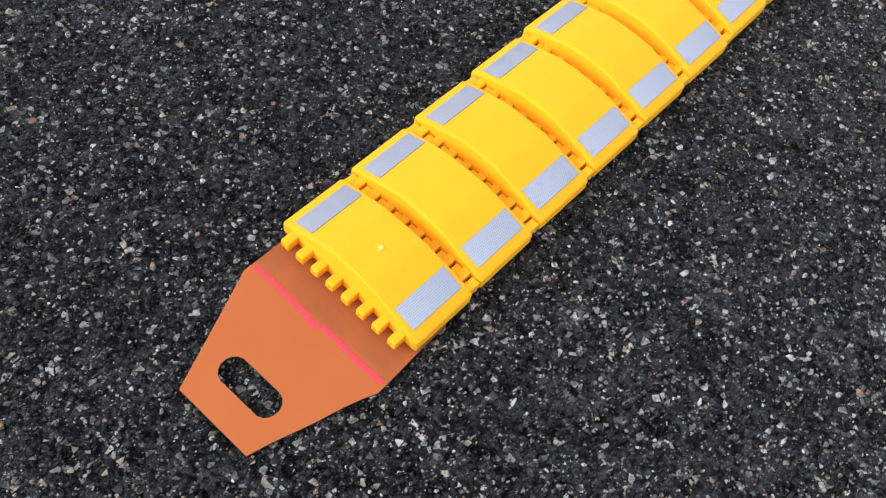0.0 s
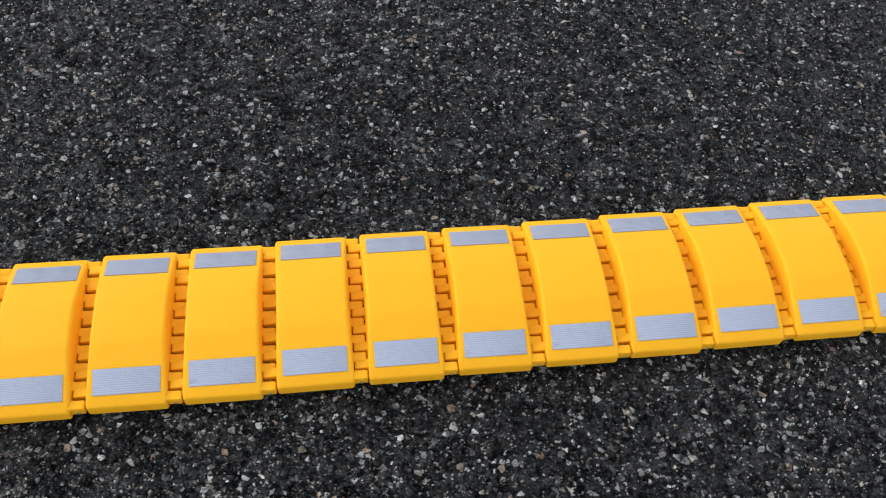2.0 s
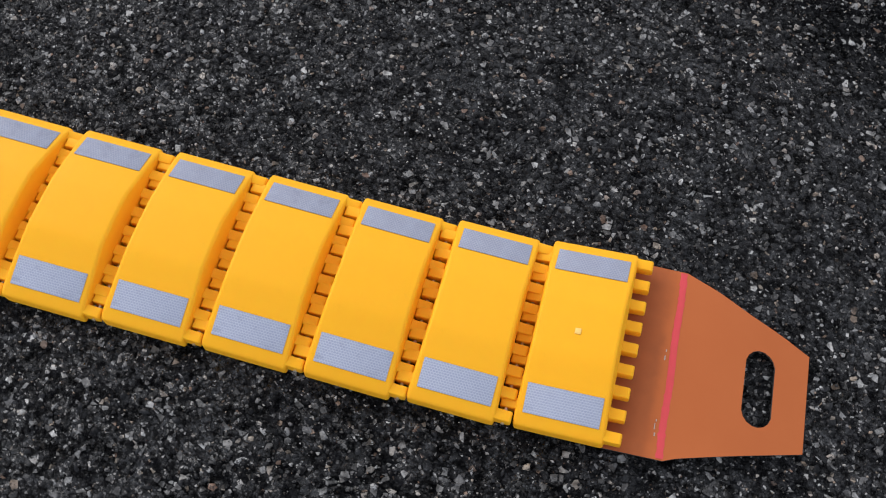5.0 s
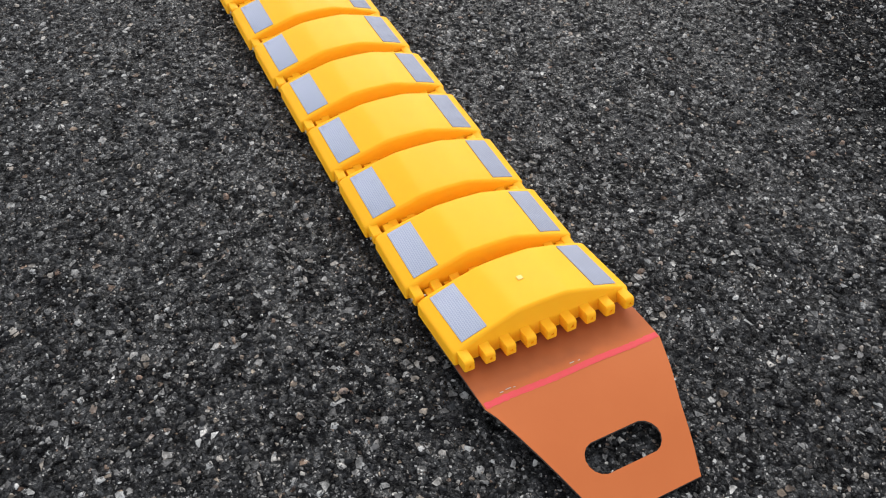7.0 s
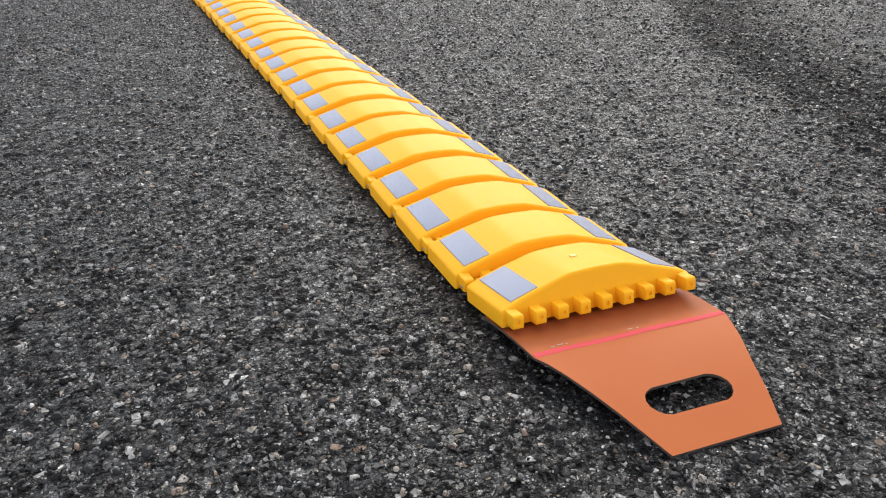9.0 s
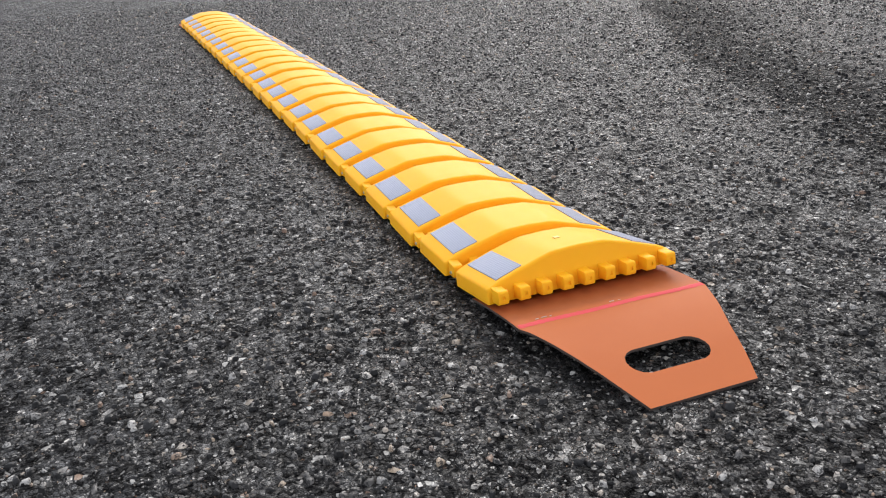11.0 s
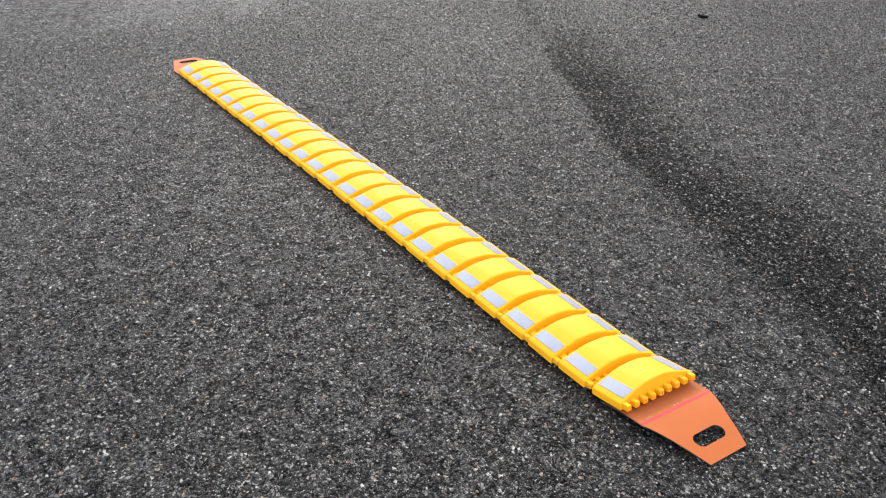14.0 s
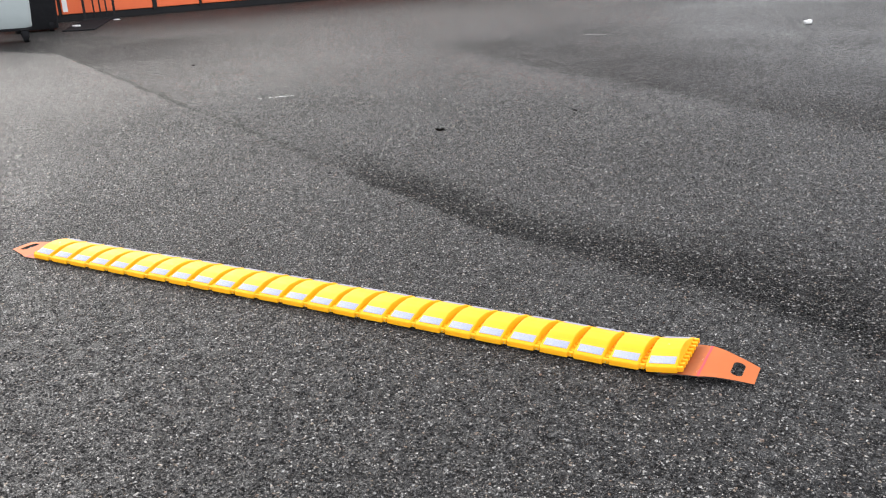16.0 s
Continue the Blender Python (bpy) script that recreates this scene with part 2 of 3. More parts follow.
def leather():
    n = Nodes("orange_belt_leather")
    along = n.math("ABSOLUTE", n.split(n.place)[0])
    col = n.mix(n.noise(14, 5.0, 0.6), (0.43, 0.112, 0.033), (0.48, 0.135, 0.042))
    col = n.mix(n.math("MULTIPLY", n.step(n.noise(120, 5.0, 0.7), 0.62, 0.75), 0.25), col, (0.32, 0.11, 0.05))
    grime_shade = n.math("MULTIPLY", n.step(n.math("MULTIPLY_ADD", n.noise(40, 4.0), 0.02, along), 0.072, 0.055), n.noise(25, 5.0))
    col = n.mix(n.math("MULTIPLY", grime_shade, 0.75), col, (0.19, 0.060, 0.026))
    n.bump(n.noise(700, 3.0), 0.15, 0.0004)
    return n.done(col, 0.6, 0.0, 0.1)


def simple(name, a, b, scale=20, rough=0.6, metal=0.0, relief=0.15):
    n = Nodes(name)
    f = n.noise(scale, 5.0, 0.6)
    n.bump(n.noise(scale * 12, 3.0), relief, 0.0008)
    return n.done(n.mix(f, a, b), rough, metal)


ASPHALT, CHIPS, PLASTIC, LEATHER = asphalt(), chips(), plastic(), leather()
# The second sheet, for the far row, has its shade mixed into the colour.
SHEET, FAR_SHADED_SHEET = reflector_sheet("prismatic_reflective_sheet", 0.04), reflector_sheet("far_shaded_reflective_sheet", 0.31)
BELT_CORE = simple("dark_belt_core", (0.035, 0.026, 0.022), (0.075, 0.052, 0.042), 60, 0.8)
CRAYONS = {-1: simple("pink_wax_crayon", (0.60, 0.045, 0.055), (0.70, 0.06, 0.08), 120, 0.8), 1: simple("rubbed_pink_wax_crayon", (0.55, 0.065, 0.05), (0.68, 0.05, 0.08), 90, 0.8)}
NUB = simple("pale_moulded_plastic", (0.82, 0.52, 0.12), (0.86, 0.57, 0.16), 200, 0.5)
STEEL = simple("dull_steel", (0.55, 0.54, 0.52), (0.66, 0.65, 0.63), 200, 0.35, 0.9)
ORANGE = simple("orange_painted_steel", (0.78, 0.13, 0.035), (0.85, 0.17, 0.05), 3, 0.45)
BLACK = simple("black_rubber", (0.010, 0.010, 0.011), (0.022, 0.022, 0.024), 8, 0.6)
DARK_STEEL = simple("dark_painted_steel", (0.018, 0.018, 0.02), (0.035, 0.034, 0.034), 8, 0.5)
PALE = simple("pale_grey_plastic", (0.36, 0.405, 0.40), (0.43, 0.475, 0.465), 4, 0.6)
PAPER = simple("white_paper", (0.72, 0.71, 0.70), (0.82, 0.81, 0.80), 30, 0.8)
FLECK = simple("flaked_grey_paint", (0.34, 0.29, 0.26), (0.48, 0.44, 0.41), 400, 0.8)
BARK = simple("dark_rotten_bark", (0.004, 0.0035, 0.003), (0.012, 0.010, 0.009), 60, 0.95)
BARK.node_tree.nodes["Principled BSDF"].inputs["Specular IOR Level"].default_value = 0.05
DARK_WALL = simple("unseen_dark_wall", (0.035, 0.033, 0.032), (0.055, 0.052, 0.05), 1.5, 0.7)


for dull in (BLACK, DARK_STEEL, DARK_WALL):
    dull.node_tree.nodes["Principled BSDF"].inputs["Specular IOR Level"].default_value = 0.06
    dull.node_tree.nodes["Principled BSDF"].inputs["Roughness"].default_value = 0.92


# ---- mesh helpers ----
def part(name, bm, material, parent, label=""):
    """Links a bmesh as one mesh object under a thing or a part."""
    me = bm if isinstance(bm, bpy.types.Mesh) else bpy.data.meshes.new(name)
    if not isinstance(bm, bpy.types.Mesh):
        bm.to_mesh(me)
        bm.free()
    if not me.materials:
        for m in material if isinstance(material, (list, tuple)) else (material,):
            me.materials.append(m)
    ob = new(name, me)
    ob.parent = parent
    return tagged(ob, label) if label else ob


def smooth(bm, limit=35):
    bm.normal_update()
    for f in bm.faces:
        f.smooth = True
    for e in bm.edges:
        e.smooth = len(e.link_faces) == 2 and e.calc_face_angle(0) < radians(limit)


def box(x0, x1, y0, y1, z0, z1, bevel=0.0, segments=1):
    bm = bmesh.new()
    bmesh.ops.create_cube(bm, size=1, matrix=Matrix.Translation(((x0 + x1) / 2, (y0 + y1) / 2, (z0 + z1) / 2)) @ Matrix.Diagonal((x1 - x0, y1 - y0, z1 - z0, 1)))
    if bevel:
        bmesh.ops.bevel(bm, geom=bm.edges[:], offset=bevel, segments=segments, profile=0.6, affect="EDGES")
        smooth(bm)
    return bm


def rod(a, b, r, sides=10, r2=None):
    bm = bmesh.new()
    a, b = Vector(a), Vector(b)
    turn = (b - a).to_track_quat("Z", "Y").to_matrix().to_4x4()
    bmesh.ops.create_cone(bm, cap_ends=True, segments=sides, radius1=r, radius2=r if r2 is None else r2, depth=(b - a).length, matrix=Matrix.Translation((a + b) / 2) @ turn)
    smooth(bm)
    return bm


def joined(*many):
    out = bmesh.new()
    for bm in many:
        me = bpy.data.meshes.new("tmp")
        bm.to_mesh(me)
        bm.free()
        out.from_mesh(me)
        bpy.data.meshes.remove(me)
    return out


def thing(name, label, category, at=(0, 0, 0), turn=0.0, group=""):
    ob = new(name)
    ob.matrix_world = pose(*at, 0, 0, turn)
    return tagged(ob, label, category, group)


# ---- ground ----
def plate(name, x0, x1, y0, y1, nx, ny, material):
    bm = bmesh.new()
    bmesh.ops.create_grid(bm, x_segments=nx, y_segments=ny, size=0.5, matrix=Matrix.Translation(((x0 + x1) / 2, (y0 + y1) / 2, 0)) @ Matrix.Diagonal((x1 - x0, y1 - y0, 1, 1)))
    return part(name, bm, material, None)


tagged(plate("ground", -400, 400, -400, 400, 40, 40, ASPHALT), "worn dark asphalt yard with pale stones and damp patches", "ground", kind="structure")


# ---- the speed bump ----
PITCH, LONG, WIDE, COUNT = 0.12037, 0.1015, 0.231, 25
SKIN = 0.005                                   # underside above the ground
LIP, CROWN = 0.019, 0.0465                     # height of the outer edge and of the crown over the underside
KNUCKLES = 17
STEP = (WIDE - 0.0080) / KNUCKLES


def top(y):
    """Height of the arched top over the underside at y."""
    u = 1 - abs(2 * y / WIDE - 1)
    pts = ((0.0, LIP), (0.075, 0.0222), (0.125, 0.0252), (0.39, 0.0350), (0.69, 0.0446), (0.75, 0.0455), (1.0, CROWN))
    for (a, za), (b, zb) in zip(pts, pts[1:]):
        if u <= b:
            return za + (zb - za) * (u - a) / (b - a)
    return CROWN


def body_mesh():
    """A hollow-backed arch, rounded along its rim, made of rings across its width."""
    bm = bmesh.new()
    ys = [WIDE * i / 44 for i in range(45)]
    soft = [(top(max(0, y - 0.003)) + top(min(WIDE, y + 0.003)) + 2 * top(y)) / 4 for y in ys]
    r = 0.0028

    def ring(x, inset):
        low = 0.0008 + inset * 0.5
        line = []
        for y, z in zip(ys, soft):
            yy = min(max(y, inset), WIDE - inset)
            line.append((x, yy, z - inset))
        # round the outer rim of the lip
        line[0] = (x, inset, soft[0] - r - inset)
        line[-1] = (x, WIDE - inset, soft[-1] - r - inset)
        line.insert(1, (x, inset + 0.0008, soft[0] - 0.0009 - inset))
        line.insert(2, (x, inset + r, soft[0] + 0.0004 - inset))
        line.insert(-1, (x, WIDE - inset - r, soft[-1] + 0.0004 - inset))
        line.insert(-1, (x, WIDE - inset - 0.0008, soft[-1] - 0.0009 - inset))
        line = [(x, inset, low)] + line + [(x, WIDE - inset, low)]
        # the end faces lean back towards the crown
        lean = 0.0036 * (x < 0.01) - 0.0036 * (x > LONG - 0.01)
        return [bm.verts.new((px + lean * min(max((pz - 0.021) / 0.024, 0), 1), py, pz)) for px, py, pz in line]

    xs = [(0.0, 0.0040), (0.0004, 0.0023), (0.0013, 0.0010), (0.0027, 0.0002), (0.0047, 0.0), (LONG * 0.35, 0.0), (LONG * 0.65, 0.0), (LONG - 0.0047, 0.0),
          (LONG - 0.0027, 0.0002), (LONG - 0.0013, 0.0010), (LONG - 0.0004, 0.0023), (LONG, 0.0040)]
    rings = [ring(*x) for x in xs]
    for a, b in zip(rings, rings[1:]):
        k = len(a)
        for i in range(k):
            bm.faces.new((a[i], a[(i + 1) % k], b[(i + 1) % k], b[i]))
    bm.faces.new(rings[0][::-1])
    bm.faces.new(rings[-1])
    bmesh.ops.recalc_face_normals(bm, faces=bm.faces[:])
    smooth(bm, 50)
    me = bpy.data.meshes.new("segment")
    bm.to_mesh(me)
    bm.free()
    me.materials.append(PLASTIC)
    return me


def knuckle_mesh(way):
    """A hinge knuckle with a round nose; way is +1 past the end and -1 before the start. Its root is at x = 0."""
    bm = bmesh.new()
    reach, high, low, w = 0.0179, 0.0192, 0.0035, STEP - 0.0006
    line = [(-0.002, low), (reach - 0.0035, low), (reach - 0.0008, low + 0.0012), (reach, low + 0.0035)]
    line += [(reach - 0.0034 + 0.0034 * math.cos(a), high - 0.0034 + 0.0034 * math.sin(a)) for a in [radians(22.5 * i) for i in range(5)]]
    line += [(0.0060, high), (0.0024, high + 0.0006), (-0.002, high + 0.0016)]
    a = [bm.verts.new((way * x, -w / 2, z)) for x, z in line]
    b = [bm.verts.new((way * x, w / 2, z)) for x, z in line]
    k = len(a)
    for i in range(k):
        bm.faces.new((a[i], a[(i + 1) % k], b[(i + 1) % k], b[i]))
    bm.faces.new(a[::-1])
    bm.faces.new(b)
    bmesh.ops.recalc_face_normals(bm, faces=bm.faces[:])
    rim = [e for e in bm.edges if len({v.co.y > 0 for v in e.verts}) == 1]
    bmesh.ops.bevel(bm, geom=rim, offset=0.0012, segments=2, profile=0.5, affect="EDGES")
    # a shallow pit in the nose
    bm.normal_update()
    nose = max((f for f in bm.faces if f.normal.x * way > 0.9), key=lambda f: f.calc_area())
    bmesh.ops.inset_region(bm, faces=[nose], thickness=0.0016)
    mid = nose.calc_center_median()
    for v in nose.verts:
        v.co.y, v.co.z = mid.y + (v.co.y - mid.y) * 0.45, mid.z + (v.co.z - mid.z) * 0.62
    bmesh.ops.inset_region(bm, faces=[nose], thickness=0.0002, depth=-0.0018)
    smooth(bm, 40)
    me = bpy.data.meshes.new("knuckle")
    bm.to_mesh(me)
    bm.free()
    me.materials.append(PLASTIC)
    return me


def sheet_mesh(y0, y1, material):
    """A reflective plate that lies on the sloping shoulder."""
    bm = bmesh.new()
    x0, x1, t = 0.0090, 0.0935, 0.0009
    rows = []
    for i in range(7):
        y = y0 + (y1 - y0) * i / 6
        z = top(y) + 0.0002
        rows.append([bm.verts.new(p) for p in ((x0, y, z - 0.001), (x0, y, z + t * 0.6), (x0 + 0.0008, y, z + t), (x1 - 0.0008, y, z + t), (x1, y, z + t * 0.6), (x1, y, z - 0.001))])
    for a, b in zip(rows, rows[1:]):
        for i in range(5):
            bm.faces.new((a[i], a[i + 1], b[i + 1], b[i]))
    bm.faces.new(rows[0])
    bm.faces.new(rows[-1][::-1])
    bmesh.ops.recalc_face_normals(bm, faces=bm.faces[:])
    smooth(bm, 30)
    me = bpy.data.meshes.new("reflector")
    bm.to_mesh(me)
    bm.free()
    me.materials.append(material)
    return me


def strap_mesh(side, rise, long, tip, half, mid, tip_mid, slot_at, slot):
    """The belt tongue: a tapered plate with a slot, bent along its length by rise(x). side is +1 to the far end of the bump, -1 to its start."""
    shoulder, thick = 0.080, 0.0029
    off = side * (mid - tip_mid)
    outline = [(-0.05, -half), (shoulder - 0.01, -half), (shoulder + 0.004, -half + 0.006), (long, off - tip), (long, off + tip), (shoulder + 0.004, half - 0.006), (shoulder - 0.01, half), (-0.05, half)]
    sx, sy, sr = slot_at, 0.0270, slot
    hole = [(sx + sr * math.cos(a), off * 0.75 + math.copysign(sy, math.sin(a)) + sr * math.sin(a)) for a in [radians(11.25 + 22.5 * i) for i in range(16)]]
    bm = bmesh.new()
    loops = []
    for line in (outline, hole):
        vs = []
        for (xa, ya), (xb, yb) in zip(line, line[1:] + line[:1]):
            steps = max(1, int(math.hypot(xb - xa, yb - ya) / 0.008))
            for i in range(steps):
                vs.append(bm.verts.new((xa + (xb - xa) * i / steps, ya + (yb - ya) * i / steps, 0)))
        loops.append([bm.edges.new((a, b)) for a, b in zip(vs, vs[1:] + vs[:1])])
    bmesh.ops.triangle_fill(bm, use_beauty=True, use_dissolve=False, edges=loops[0] + loops[1])
    for i in range(-4, 22):
        geom = bm.verts[:] + bm.edges[:] + bm.faces[:]
        bmesh.ops.bisect_plane(bm, geom=geom, plane_co=(i * 0.0101, 0, 0), plane_no=(1, 0, 0))
    faces = bm.faces[:]
    got = bmesh.ops.extrude_face_region(bm, geom=faces)
    for v in got["geom"]:
        if isinstance(v, bmesh.types.BMVert):
            v.co.z += thick
    for v in bm.verts:
        x, y = v.co.x, v.co.y
        v.co.z += rise(x, y)
        v.co.x, v.co.y = side * x, mid + side * -y + 0.0006 * math.sin(y * 90 + x * 40)
    bmesh.ops.recalc_face_normals(bm, faces=bm.faces[:])
    bm.normal_update()
    for f in bm.faces:
        f.material_index = 0 if f.normal.z > 0.6 else 1
    smooth(bm, 40)
    return bm, thick


def crayon_mesh(side, rise, mid, thick):
    """A wax line drawn across the tongue, a little crooked."""
    bm = bmesh.new()
    rows = []
    for i in range(61):
        reach = 0.1135 if side > 0 else 0.108
        y = reach * (i / 30 - 1)
        wob = (0.0011 * math.sin(y * 60) + 0.0009 * noise.noise((y * 130, 3.0 * side, 0))) * (0.5 if side > 0 else 1.0)
        x = 0.0570 + 0.009 * (side > 0) + wob + (0.003 if side < 0 and -0.004 < y < 0.012 else 0)
        w = 0.0041 + 0.0016 * noise.noise((y * 260, 9.0, side))
        z0 = thick + 0.0002
        rows.append([bm.verts.new((side * (x + s * w), mid + side * -y, rise(x + s * w, y) + z0 + (0.00035 if abs(s) < 1 else 0))) for s in (-1, -0.5, 0.5, 1)])
    for a, b in zip(rows, rows[1:]):
        for i in range(3):
            bm.faces.new((a[i], a[i + 1], b[i + 1], b[i]))
    bmesh.ops.recalc_face_normals(bm, faces=bm.faces[:])
    if sum(f.normal.z for f in bm.faces) < 0:
        bmesh.ops.reverse_faces(bm, faces=bm.faces[:])
    return bm


bump = thing("speed_bump", "portable yellow plastic speed bump of hinged segments with orange straps", "speed bump")
BODY = body_mesh()
KNUCKLE = {1: knuckle_mesh(1), -1: knuckle_mesh(-1)}
SHEETS = ((sheet_mesh(0.0140, 0.0458, SHEET), SHEET, "grey prismatic reflective sheet"), (sheet_mesh(WIDE - 0.0440, WIDE - 0.0138, FAR_SHADED_SHEET), FAR_SHADED_SHEET, "scuffed grey prismatic reflective sheet with shade in its colour"))
rng = random.Random(5)
for i in range(COUNT):
    seg = part("segment", BODY, PLASTIC, bump)
    tilt = {0: 1.8, COUNT - 2: -1.6, COUNT - 1: -9.0}.get(i, rng.uniform(-0.35, 0.35))
    side = (0.0025 if i == COUNT - 1 else 0.0) + 0.003 * math.sin(i / (COUNT - 1) * math.pi) - 0.003 + rng.uniform(-0.0006, 0.0006)
    seg.matrix_local = pose(i * PITCH - 0.002 + (0.003 if i == COUNT - 1 else 0.0), side, SKIN + (-0.0005 if i == COUNT - 1 else 0.0025 if i == 0 else rng.uniform(-0.0006, 0.0006)), 1.2 if i == COUNT - 1 else rng.uniform(-0.25, 0.25), tilt, -1.2 if i == COUNT - 1 else rng.uniform(-1.9, -1.3))
    for me, sheet, words in SHEETS:
        part("reflector", me, sheet, seg, words)
    for k in range(KNUCKLES):
        end = 1 if k % 2 == 0 else -1
        kn = part("knuckle", KNUCKLE[end], PLASTIC, seg)
        kn.location = (LONG if end > 0 else 0, 0.0040 + STEP * (k + 0.5), 0)
    if i < COUNT - 1:
        part("hinge_pin", rod((LONG + 0.0093, 0.0025, 0.009), (LONG + 0.0093, WIDE - 0.0025, 0.009), 0.0021, 8), STEEL, seg, "dull steel hinge pin")
    if i in (0, COUNT - 1):
        nub = box(0.0475, 0.0545, 0.1085, 0.1155, CROWN - 0.001, CROWN + 0.0013, 0.0009, 2)
        part("nub", nub, NUB, seg, "small pale moulding nub")


def eased(x, pts):
    for (a, za), (b, zb) in zip(pts, pts[1:]):
        if x <= b:
            u = min(max((x - a) / (b - a), 0), 1)
            return za + (zb - za) * u * u * (3 - 2 * u) if zb * za < 0 else za + (zb - za) * u
    return pts[-1][1]


def flat_rise(x, y):
    return 0.0012 + 0.0015 * math.sin(x * 14) + 0.002 * noise.noise((x * 8, y * 8, 4))


BOW = ((-0.05, 0.004), (0.0, 0.0135), (0.03, 0.0172), (0.06, 0.0195), (0.085, 0.0203), (0.11, 0.0192), (0.14, 0.0160), (0.17, 0.0115), (0.20, 0.0058), (0.2285, 0.0))


def bowed_rise(x, y):
    return eased(x, BOW) + 0.0008 * noise.noise((x * 9, y * 9, 8))


for side, rise, at, long, tip, half, mid, tip_mid, slot_at, slot in ((-1, flat_rise, 0.002, 0.222, 0.0550, 0.1125, 0.107, 0.102, 0.1655, 0.0185),
                                                                     (1, bowed_rise, 2.9855, 0.2285, 0.0595, 0.1155, 0.1150, 0.1105, 0.1690, 0.0185)):
    bm, thick = strap_mesh(side, rise, long, tip, half, mid, tip_mid, slot_at, slot)
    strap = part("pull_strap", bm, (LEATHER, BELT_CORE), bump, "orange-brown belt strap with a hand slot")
    strap.location = (at, 0, 0)
    if side > 0:
        for fx, fy, long_, wide_ in ((0.0575, 0.027, 0.0040, 0.0006), (0.0565, 0.036, 0.0070, 0.0005), (0.0575, 0.043, 0.0026, 0.0005), (0.0570, 0.118, 0.0060, 0.0006), (0.0576, 0.127, 0.0030, 0.0005)):
            fz = rise(fx, 0) + thick
            part("paint_fleck", box(fx - wide_, fx + wide_, fy - long_ / 2, fy + long_ / 2, fz - 0.0002, fz + 0.0004, 0.0002), FLECK, strap, "small pale fleck of flaked paint")
    part("crayon_line", crayon_mesh(side, rise, mid, thick), CRAYONS[side], strap, "pink wax crayon line")


# ---- things on the yard ----
def twig(at, turn, long):
    t = thing("bark_piece", "dark rotten piece of bark lying on the asphalt", "bark", at, turn, "litter on the yard")
    bm = bmesh.new()
    rows = []
    for i in range(9):
        u = i / 8
        w = long * 0.13 * (0.35 + math.sin(u * math.pi) ** 0.6) * (1 + 0.3 * noise.noise((u * 6, turn, 0)))
        cx, cz = long * (u - 0.5), long * (0.11 + 0.05 * math.sin(u * 7 + turn))
        rows.append([bm.verts.new((cx, w * math.cos(a), cz + 0.8 * w * math.sin(a))) for a in [radians(60 * k) for k in range(6)]])
    for a, b in zip(rows, rows[1:]):
        for k in range(6):
            bm.faces.new((a[k], a[(k + 1) % 6], b[(k + 1) % 6], b[k]))
    bm.faces.new(rows[0][::-1])
    bm.faces.new(rows[-1])
    bmesh.ops.recalc_face_normals(bm, faces=bm.faces[:])
    part("bark", bm, BARK, t)


twig((0.505, 3.113, 0), 8, 0.075)
twig((1.20, 4.10, 0), 5, 0.04)

def scuff(at, turn, long, seed):
    """A faint pale smear of rubbed chalk on the ground: a few thin ragged flakes."""
    t = thing("chalk_scuff", "faint pale chalk scuff on the asphalt", "scuff", at, turn, "litter on the yard")
    g = random.Random(seed)
    for k in range(7):
        cx, cy, r = (k / 6 - 0.5) * long, g.uniform(-0.02, 0.02), g.uniform(0.006, 0.026)
        bm = bmesh.new()
        ring = [bm.verts.new((cx + r * 1.5 * math.cos(a) * g.uniform(0.5, 1), cy + 0.35 * r * math.sin(a) * g.uniform(0.5, 1), 0.0035)) for a in [radians(40 * j) for j in range(9)]]
        up = bmesh.ops.extrude_face_region(bm, geom=[bm.faces.new(ring)])
        for v in up["geom"]:
            if isinstance(v, bmesh.types.BMVert):
                v.co.z += 0.0012
        bmesh.ops.recalc_face_normals(bm, faces=bm.faces[:])
        part("flake", bm, PAPER, t)


scuff((-1.68, 3.98, 0), 45, 0.30, 3)
scuff((-0.38, 9.33, 0), 5, 0.30, 4)

# ---- the far side of the yard ----
def long_building(at, turn, long, high, deep):
    c = thing("building", "orange panels along a building's foot, with an unseen dark grey wall added above", "building", at, turn)
    # Above the panels this wall is unseen; added dark to tone down ground reflections.
    part("wall", box(0, long, 0.06, deep, 0.0, high, 0.02), DARK_WALL, c)
    part("base_rail", box(-0.01, long + 0.01, 0.02, 0.058, 0.0, 0.148, 0.01), DARK_STEEL, c, "dark steel base rail")
    edges = [0.0, 2.02, 4.06, 5.12, 7.2, 9.3, 11.4, 13.5, 15.6, 17.7, 19.8, 22.0]
    for k, (a, b) in enumerate(zip(edges, edges[1:])):
        w = 0.05 if k % 2 else 0.02
        part("panel", box(a + w, b - w, -0.01, 0.055, 0.15, 0.95, 0.012), ORANGE, c, "orange painted panel")
        part("post", box(b - w + 0.003, b + w - 0.003, -0.03, 0.05, 0.10, 1.0, 0.008), DARK_STEEL, c, "dark steel post")
    part("cap_rail", box(0, long, -0.04, 0.056, 1.002, 1.06, 0.01), DARK_STEEL, c, "dark steel cap rail")
    part("notice", box(2.09, 2.19, -0.018, -0.013, 0.20, 0.55), PAPER, c, "white notice plate")
    return c


